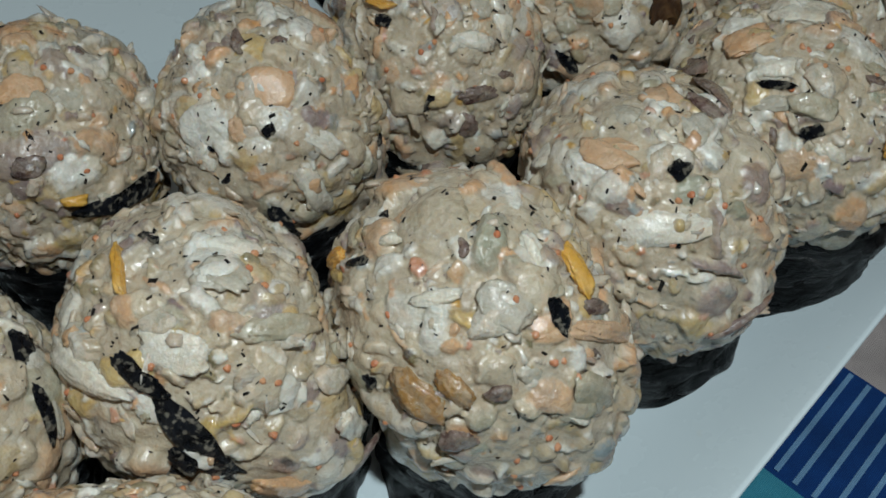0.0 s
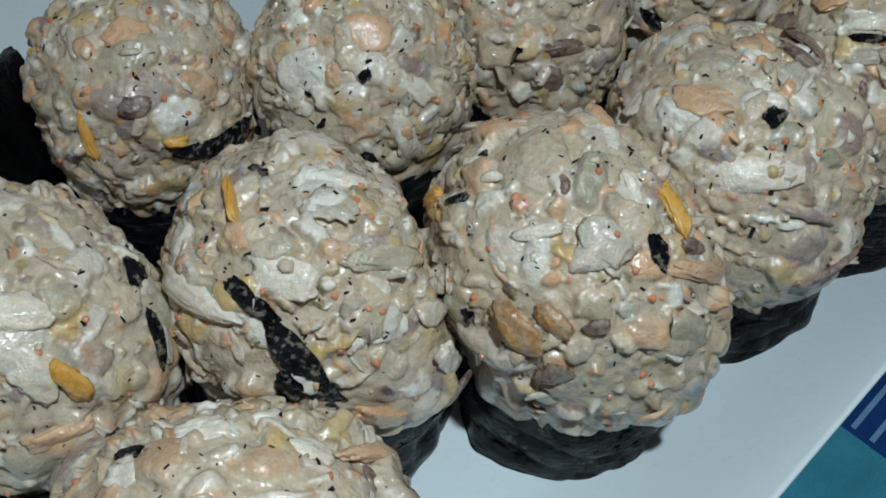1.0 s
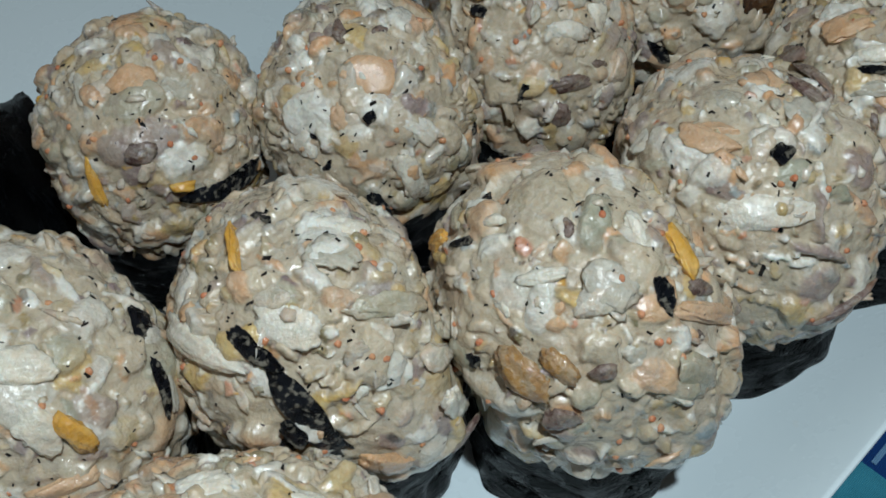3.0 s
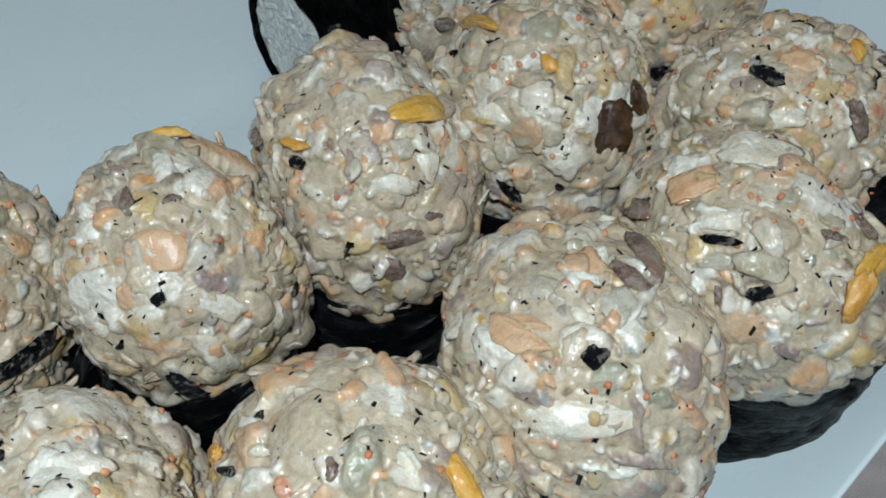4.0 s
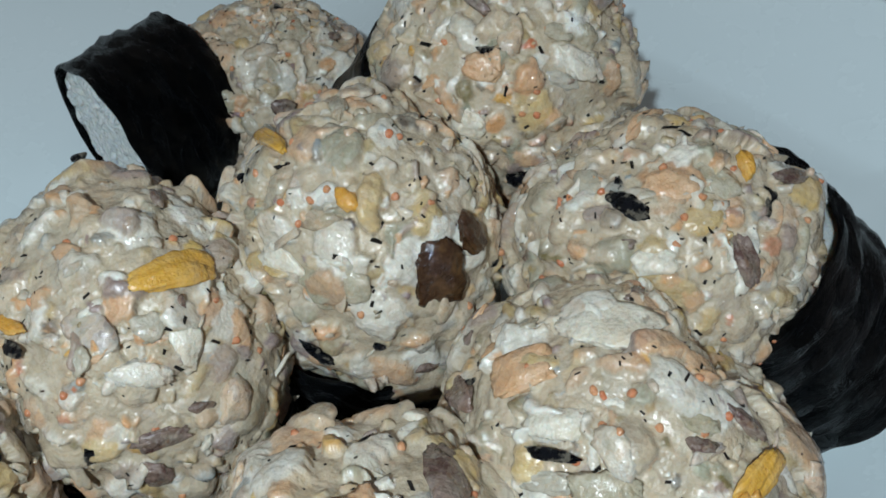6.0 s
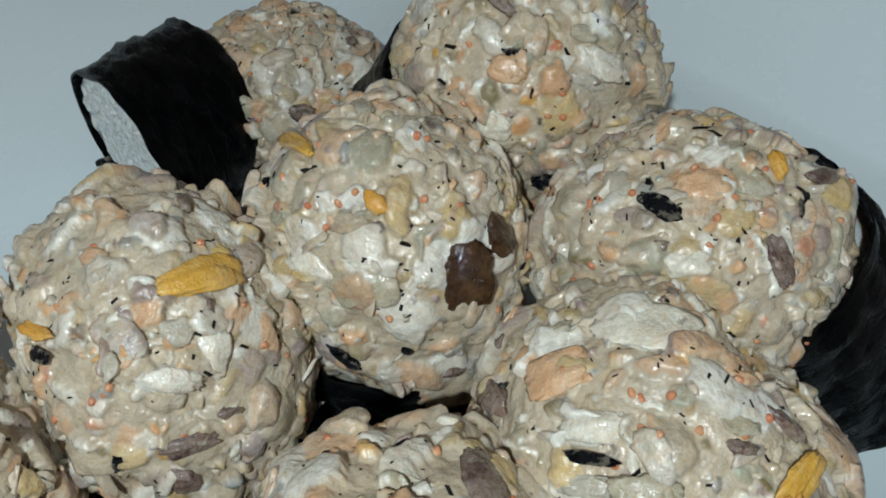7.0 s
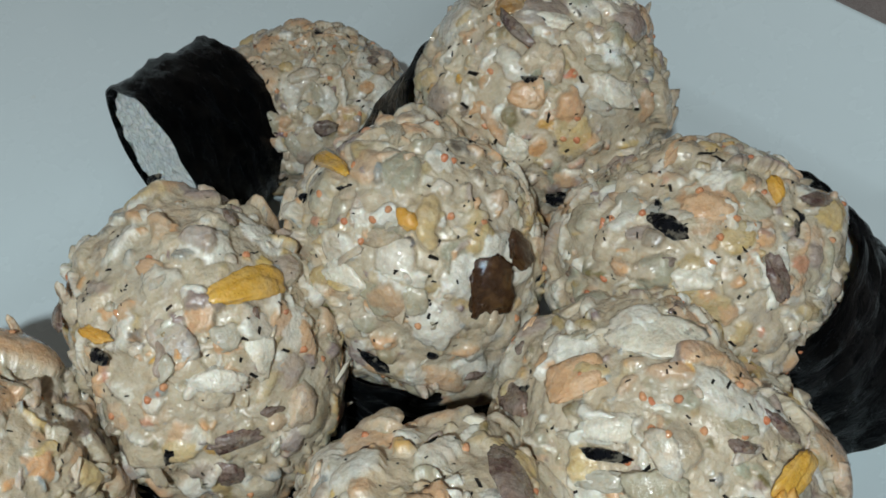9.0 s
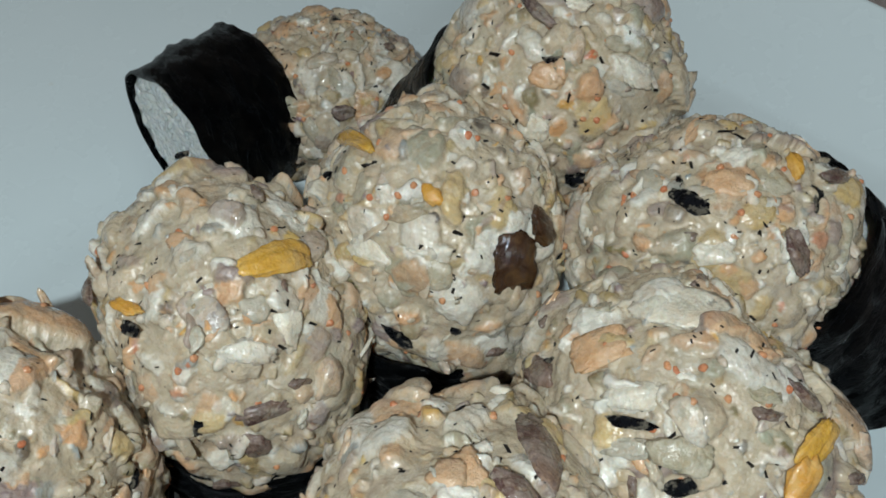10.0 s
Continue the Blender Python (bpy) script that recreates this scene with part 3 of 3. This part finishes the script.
LABEL = "seaweed wrapped rice roll with creamy chopped crab salad"
ROLLS = {
    "A": (11, (-0.0205, 0.1088, 0.0456), (0.0222, 0.0215, 0.0227), (0, 0, 1)),
    "B": (12, (0.0204, 0.1145, 0.0448), (0.0232, 0.0229, 0.0246), (0, 0, 1)),
    "C": (13, (0.0505, 0.1421, 0.044), (0.0239, 0.0245, 0.0233), (0, 0, 1)),
    "D": (14, (-0.0625, 0.098, 0.0434), (0.0231, 0.0226, 0.0232), (0, 0, 1)),
    "E": (15, (-0.0575, 0.1544, 0.0439), (0.0204, 0.0218, 0.0224), (0, 0, 1)),
    "F": (16, (-0.0177, 0.1601, 0.0451), (0.0203, 0.0202, 0.0223), (0, 0, 1)),
    "G": (17, (0.0132, 0.1843, 0.0436), (0.022, 0.0223, 0.0241), (0, 0, 1)),
    "H": (18, (0.0832, 0.1657, 0.0452), (0.025, 0.0234, 0.0221), (0, 0, 1)),
    "I": (19, (0.0466, 0.2016, 0.0457), (0.0217, 0.0211, 0.0235), (0, 0, 1)),
    "J": (20, (0.0919, 0.1973, 0.0488), (0.0234, 0.0210, 0.0202), (-0.639, -0.014, 0.769)),
    "K": (21, (0.0691, 0.2358, 0.0508), (0.0233, 0.0222, 0.0231), (0.40, -0.35, 0.80)),
    "L": (22, (-0.025, 0.0649, 0.0436), (0.0244, 0.0217, 0.0222), (0, 0, 1)),
    "R": (23, (0.0185, 0.2700, 0.0200), (0.0235, 0.0195, 0.0182), (0.73, 0.68, 0.0)),
    "M": (24, (-0.1180, 0.1345, 0.0215), (0.0200, 0.0200, 0.0195), (-0.77, -0.63, 0.0)),
}
BASES = {"J": (0.1235, 0.2003, 0.0150), "R": (-0.0140, 0.2512, 0.0200), "A": (-0.0185, 0.1110, 0.0004), "B": (0.0240, 0.1185, 0.0004),
         "C": (0.0555, 0.1460, 0.0004), "H": (0.0880, 0.1685, 0.0004)}
SIZES = {"J": (0.0365, 0.0212, 0.045), "R": (0.0245, 0.0198, 0.039), "M": (0.036, 0.0195, 0.044)}
MADE = {}
for key, (seed, centre, radii, axis) in ROLLS.items():
    lying = key in "RMJ"
    h, r, gap = SIZES.get(key, (0.033, radii[0] - 0.0012, 0.044))
    MADE[key] = roll(key, seed, centre, radii, axis, LABEL + (", lying sideways" if lying else ", standing upright"), h, r, 190 if key == "R" else 0, gap)


# ---- single bits that stand out on the mounds ----
COUNT = [0]


def bit(key, kind, lon, lat, spin=0, length=0, width=0):
    """A piece of the given kind on a roll's mound: direction, turn and size in degrees and millimetres."""
    thing, on_surface = MADE[key]
    radii = ROLLS[key][2]
    a, b = radians(lon), radians(lat)
    n = (math.cos(b) * math.cos(a), math.cos(b) * math.sin(a), math.sin(b))
    COUNT[0] += 1
    rng = np.random.default_rng(5000 + COUNT[0])
    if kind == "roe":
        part("roe", ROES[COUNT[0] % 3], thing, "orange roe bead", on_surface(n, 0.0001, 0, 0.03))
        return
    mat, thick, box, label = KINDS[kind]
    size = (0.00052 * length, 0.0005 * width, 0.0005 * thick)
    p, f = lump(rng, 3 if length < 5 else 4, size, box, 0.17)
    # bend over the curve of the mound
    r = sum(radii) / 3
    p[:, 2] -= (p[:, 0] ** 2 + p[:, 1] ** 2) / (2.0 * r)
    part(kind, raw_mesh(kind, p, f, mat), thing, label, on_surface(n, 0.0004 if kind in ("crab_flake", "onion_slice", "surimi_piece") else -0.0003, radians(spin), min(0.25, 0.0003 * length / r)))


# a grain of rice at the edge of the wrap
part("rice_grain", GRAINS[0], MADE["J"][0], "white rice grain", MADE["J"][1]((0.90, 0.12, 0.34), -0.0004, 1.2))
bit("A", "nori_strip", -108, 44, 158, 8.6, 3.0)
bit("A", "nori_strip", -84, 18, 120, 19.3, 4.1)
bit("A", "nori_strip", -90, 13, 122, 5.4, 2.6)
bit("A", "onion_slice", -31, 49, 148, 10.9, 3.3)
bit("A", "onion_slice", -34, 75, 108, 8.3, 5.6)
bit("A", "crab_flake", -90, 54, 167, 8.6, 5.6)
bit("A", "pickle_strip", -167, 66, -178, 8.8, 1.5)
bit("A", "surimi_piece", -55, -15, 129, 13.4, 5.0)
bit("A", "crab_flake", -30, -4, 107, 11.9, 3.5)
bit("A", "mushroom_slice", -28, -17, 19, 7.0, 2.3)
bit("A", "crab_flake", -141, 33, -163, 15.5, 4.3)
bit("A", "crab_flake", 22, 75, 62, 7.5, 3.7)
bit("B", "amber_mushroom", -116, 25, 146, 9.5, 5.8)
bit("B", "amber_mushroom", -103, 33, 151, 6.4, 3.7)
bit("B", "mushroom_slice", -100, 12, -148, 5.8, 4.0)
bit("B", "pickle_strip", -15, 56, 55, 9.5, 3.5)
bit("B", "nori_strip", -51, 52, 84, 5.2, 2.6)
bit("B", "surimi_piece", -24, 28, 131, 17.0, 3.0)
bit("B", "mushroom_slice", -25, 43, 134, 4.5, 2.3)
bit("B", "crab_flake", -125, 59, -140, 7.8, 2.2)
bit("B", "crab_flake", -179, 56, -99, 4.2, 1.8)
bit("B", "crab_flake", -29, 74, 60, 5.8, 2.5)
bit("B", "onion_slice", -82, 61, 147, 8.6, 5.7)
bit("B", "pickle_strip", 169, 25, -108, 7.9, 2.7)
bit("B", "nori_strip", -176, 43, -111, 4.9, 1.4)
bit("B", "onion_slice", -72, 37, 162, 3.7, 2.9)
bit("B", "mushroom_slice", -86, 32, -167, 3.6, 2.4)
bit("B", "onion_slice", -48, 19, 126, 11.0, 5.8)
bit("B", "onion_slice", 162, 35, -153, 9.5, 2.0)
bit("C", "crab_flake", -97, 39, -169, 17.3, 5.7)
bit("C", "nori_strip", -90, 62, -154, 4.2, 3.1)
bit("C", "surimi_piece", -146, 56, -162, 10.1, 4.0)
bit("C", "surimi_piece", 126, 81, -61, 4.4, 4.5)
bit("C", "mushroom_slice", 11, 76, 42, 6.1, 3.5)
bit("C", "onion_slice", -48, 77, 74, 5.2, 5.9)
bit("C", "crab_flake", -177, 34, -95, 7.0, 4.9)
bit("C", "mushroom_slice", -61, -1, -159, 10.7, 1.8)
bit("C", "mushroom_slice", 42, 58, -34, 13.1, 4.7)
bit("C", "surimi_piece", 88, 81, -63, 6.3, 4.4)
bit("C", "crab_flake", 76, 33, 9, 3.3, 3.5)
bit("C", "onion_slice", -179, 71, -121, 6.4, 4.3)
bit("C", "surimi_piece", -150, 61, -136, 8.2, 2.8)
bit("D", "nori_strip", 8, 35, 38, 5.8, 3.7)
bit("D", "nori_strip", -12, 20, 65, 9.3, 2.1)
bit("D", "onion_slice", -9, 16, 66, 9.7, 1.9)
bit("D", "pickle_strip", -48, 33, 99, 7.3, 3.1)
bit("D", "mushroom_slice", -86, 34, 178, 2.8, 2.4)
bit("D", "crab_flake", -59, 41, 121, 7.6, 5.4)
bit("D", "surimi_piece", -57, 15, 180, 8.3, 3.3)
bit("D", "crab_flake", -57, 59, 154, 10.7, 5.4)
bit("E", "nori_strip", -40, 1, 167, 16.5, 4.6)
bit("E", "pickle_strip", -103, 17, 104, 10.5, 2.2)
bit("E", "surimi_piece", -77, 66, 153, 6.7, 6.1)
bit("E", "mushroom_slice", -76, 33, 180, 5.0, 3.5)
bit("E", "pickle_strip", -61, 14, 173, 4.1, 2.0)
bit("E", "onion_slice", -34, 55, 138, 6.7, 4.9)
bit("E", "onion_slice", -126, 58, 151, 8.4, 2.5)
bit("F", "surimi_piece", -78, 58, 163, 9.3, 6.7)
bit("F", "nori_strip", -80, 39, -168, 2.5, 2.2)
bit("F", "mushroom_slice", -127, 77, 147, 5.1, 2.2)
bit("F", "nori_strip", -78, -23, 100, 16.8, 4.1)
bit("F", "pickle_strip", 94, 57, 6, 6.5, 2.4)
bit("F", "crab_flake", -120, 22, 107, 5.9, 5.0)
bit("F", "crab_flake", -52, 27, 138, 8.4, 4.5)
bit("F", "surimi_piece", -99, 37, 107, 5.0, 2.6)
bit("F", "crab_flake", -62, 3, 104, 12.0, 4.6)
bit("G", "pickle_strip", -23, 64, 146, 10.5, 4.9)
bit("G", "surimi_piece", -145, 81, -146, 4.1, 2.8)
bit("G", "mushroom_slice", -69, 16, 176, 7.1, 3.5)
bit("G", "mushroom_slice", -75, 0, 105, 5.6, 4.1)
bit("G", "nori_strip", 111, 54, 6, 2.2, 2.1)
bit("G", "crab_flake", -42, 44, 71, 7.4, 4.4)
bit("G", "crab_flake", -68, 42, 150, 7.4, 3.6)
bit("G", "onion_slice", -53, 55, 166, 4.2, 4.2)
bit("G", "mushroom_slice", 52, 66, -25, 4.3, 1.8)
bit("G", "nori_strip", -130, 46, -172, 3.3, 2.3)
bit("G", "pickle_strip", -138, 52, -163, 6.0, 1.8)
bit("G", "mushroom_slice", -92, -29, 120, 5.3, 3.3)
bit("G", "mushroom_slice", -169, 36, -156, 6.7, 2.9)
bit("I", "brown_mushroom", -52, 29, 103, 10.4, 8.1)
bit("I", "brown_mushroom", -33, 35, 96, 7.5, 3.8)
bit("I", "crab_flake", -36, 31, 103, 3.4, 2.0)
bit("I", "onion_slice", -91, 33, 150, 5.5, 5.5)
bit("I", "nori_strip", -107, -4, 125, 5.5, 3.0)
bit("I", "nori_strip", -83, 1, 126, 2.0, 1.5)
bit("I", "onion_slice", 112, 68, -94, 9.6, 2.9)
bit("I", "pickle_strip", -93, 63, 137, 3.8, 2.6)
bit("I", "mushroom_slice", -65, -17, 158, 4.1, 2.1)
bit("I", "crab_flake", -126, 35, 169, 7.6, 5.0)
bit("I", "pickle_strip", 167, 56, -127, 13.0, 2.6)
bit("H", "surimi_piece", -178, 51, -94, 7.8, 6.5)
bit("H", "crab_flake", -144, 55, -140, 7.8, 4.7)
bit("H", "nori_strip", -137, 47, -151, 6.7, 1.5)
bit("H", "onion_slice", -132, 40, -154, 7.2, 2.8)
bit("H", "mushroom_slice", 176, 25, -133, 10.3, 3.9)
bit("H", "nori_strip", -105, 35, -149, 4.4, 2.3)
bit("H", "onion_slice", -108, 45, -172, 7.6, 4.5)
bit("H", "pickle_strip", -63, 32, -125, 7.7, 3.9)
bit("H", "pickle_strip", -47, 41, -169, 8.5, 4.2)
bit("H", "mushroom_slice", -33, 52, 92, 6.4, 2.0)
bit("H", "onion_slice", -56, 63, 137, 5.6, 3.0)
bit("H", "mushroom_slice", -64, 57, 149, 3.7, 2.0)
bit("H", "crab_flake", 135, 74, -72, 12.3, 8.9)
bit("H", "crab_flake", -93, 26, 179, 5.8, 4.7)
bit("H", "mushroom_slice", -40, 22, 136, 3.9, 1.8)
bit("H", "surimi_piece", -124, 38, -180, 3.3, 3.0)
bit("J", "surimi_piece", -110, 72, -158, 6.5, 5.4)
bit("J", "nori_strip", -131, 58, 171, 5.5, 2.6)
bit("J", "onion_slice", -42, 72, 106, 7.5, 4.5)
bit("J", "pickle_strip", -14, 64, 30, 4.1, 1.6)
bit("J", "mushroom_slice", -65, 41, 97, 7.0, 3.5)
bit("J", "mushroom_slice", -8, 47, 126, 7.6, 2.6)
bit("J", "surimi_piece", 119, 67, 28, 8.9, 1.5)
bit("J", "onion_slice", -171, 52, -166, 4.9, 3.6)
bit("J", "crab_flake", -107, 42, -162, 6.6, 3.8)
bit("K", "mushroom_slice", -123, 66, 154, 9.5, 2.2)
bit("K", "amber_mushroom", -153, 74, -118, 5.4, 5.0)
bit("K", "crab_flake", -86, 72, 166, 6.4, 3.3)
bit("K", "surimi_piece", -103, 41, 164, 5.8, 4.4)
bit("K", "onion_slice", -56, 51, 150, 4.7, 2.7)
bit("K", "crab_flake", -53, 37, 139, 6.8, 4.1)
bit("K", "crab_flake", -107, 19, 171, 5.1, 5.0)
bit("K", "onion_slice", -62, 33, 158, 7.2, 2.9)
bit("K", "nori_strip", -84, -10, 149, 5.6, 4.2)
bit("R", "mushroom_slice", -70, 25, 179, 5.5, 3.3)
bit("R", "onion_slice", -92, 15, 116, 6.5, 3.3)
bit("R", "mushroom_slice", 175, 39, -123, 13.5, 1.9)
bit("L", "crab_flake", 176, 63, -83, 4.4, 3.6)
bit("L", "surimi_piece", 29, 32, 95, 11.8, 2.8)
bit("L", "nori_strip", 159, 59, -66, 3.2, 2.5)
bit("L", "crab_flake", 110, 70, 2, 6.7, 3.5)
bit("L", "crab_flake", 32, 58, 59, 5.8, 3.5)
bit("A", "roe", -98, 59)
bit("A", "roe", -146, 30)
bit("A", "roe", -66, 46)
bit("A", "roe", -69, 25)
bit("A", "roe", -57, 15)
bit("A", "roe", -16, 62)
bit("A", "roe", -48, 34)
bit("B", "roe", -67, 50)
bit("B", "roe", -137, 27)
bit("B", "roe", -66, 7)
bit("B", "roe", -72, -31)
bit("B", "roe", -53, 30)
bit("C", "roe", -90, 50)
bit("C", "roe", -83, 52)
bit("C", "roe", -46, 34)
bit("C", "roe", -57, 18)
bit("D", "roe", -80, 30)
bit("D", "roe", -53, 45)
bit("E", "roe", -100, 39)
bit("E", "roe", -61, 34)
bit("F", "roe", -145, 49)
bit("F", "roe", -34, 52)
bit("G", "roe", -100, 38)
bit("G", "roe", -173, 81)
bit("H", "roe", -144, 69)
bit("H", "roe", -111, 74)
bit("H", "roe", -85, 65)
bit("H", "roe", -123, 62)
bit("H", "roe", -112, 62)
bit("H", "roe", -31, 72)
bit("H", "roe", -127, 49)
bit("I", "roe", -1, 78)
bit("I", "roe", -139, 55)
bit("I", "roe", -120, 61)
bit("I", "roe", -110, 66)
bit("I", "roe", -123, 52)
bit("I", "roe", -115, 54)
bit("I", "roe", -56, 62)
bit("I", "roe", -88, 22)
bit("J", "roe", -169, 39)
bit("J", "roe", -135, 79)
bit("J", "roe", -60, 62)
bit("J", "roe", -76, 67)
bit("J", "roe", -156, 55)
bit("J", "roe", -93, 60)
bit("K", "roe", -84, 24)
bit("K", "roe", -78, 23)
bit("K", "roe", -109, 63)
bit("K", "roe", -129, 47)

# ---- a green leaf by the rolls ----
def leaf_mesh():
    n, verts, faces = 24, [], []
    for side in (0, 1):
        for i in range(n + 1):
            t = i / n
            w = 0.0032 * math.sin(math.pi * t) ** 0.7
            for j in range(7):
                s = j / 3 - 1
                verts.append((0.020 * t, s * w, 0.0016 * (1 - s * s) * math.sin(math.pi * t) - 0.0006 * side + 0.0002 * math.sin(20 * t + 3 * s)))
    m = (n + 1) * 7
    for i in range(n):
        for j in range(6):
            a = i * 7 + j
            faces.append((a, a + 7, a + 8, a + 1))
            faces.append((m + a + 1, m + a + 8, m + a + 7, m + a))
    return raw_mesh("leaf", verts, faces, LEAF)


leaf = tagged(new("green_leaf", leaf_mesh()), "small olive green leaf lying on the plate", "leaf", "leaves on the plate")
leaf.matrix_basis = pose(0.1330, 0.1880, 0.0030, 0, -12, 40)
copy_thing(leaf, pose(0.1445, 0.1850, 0.0058, 0, -14, 52))
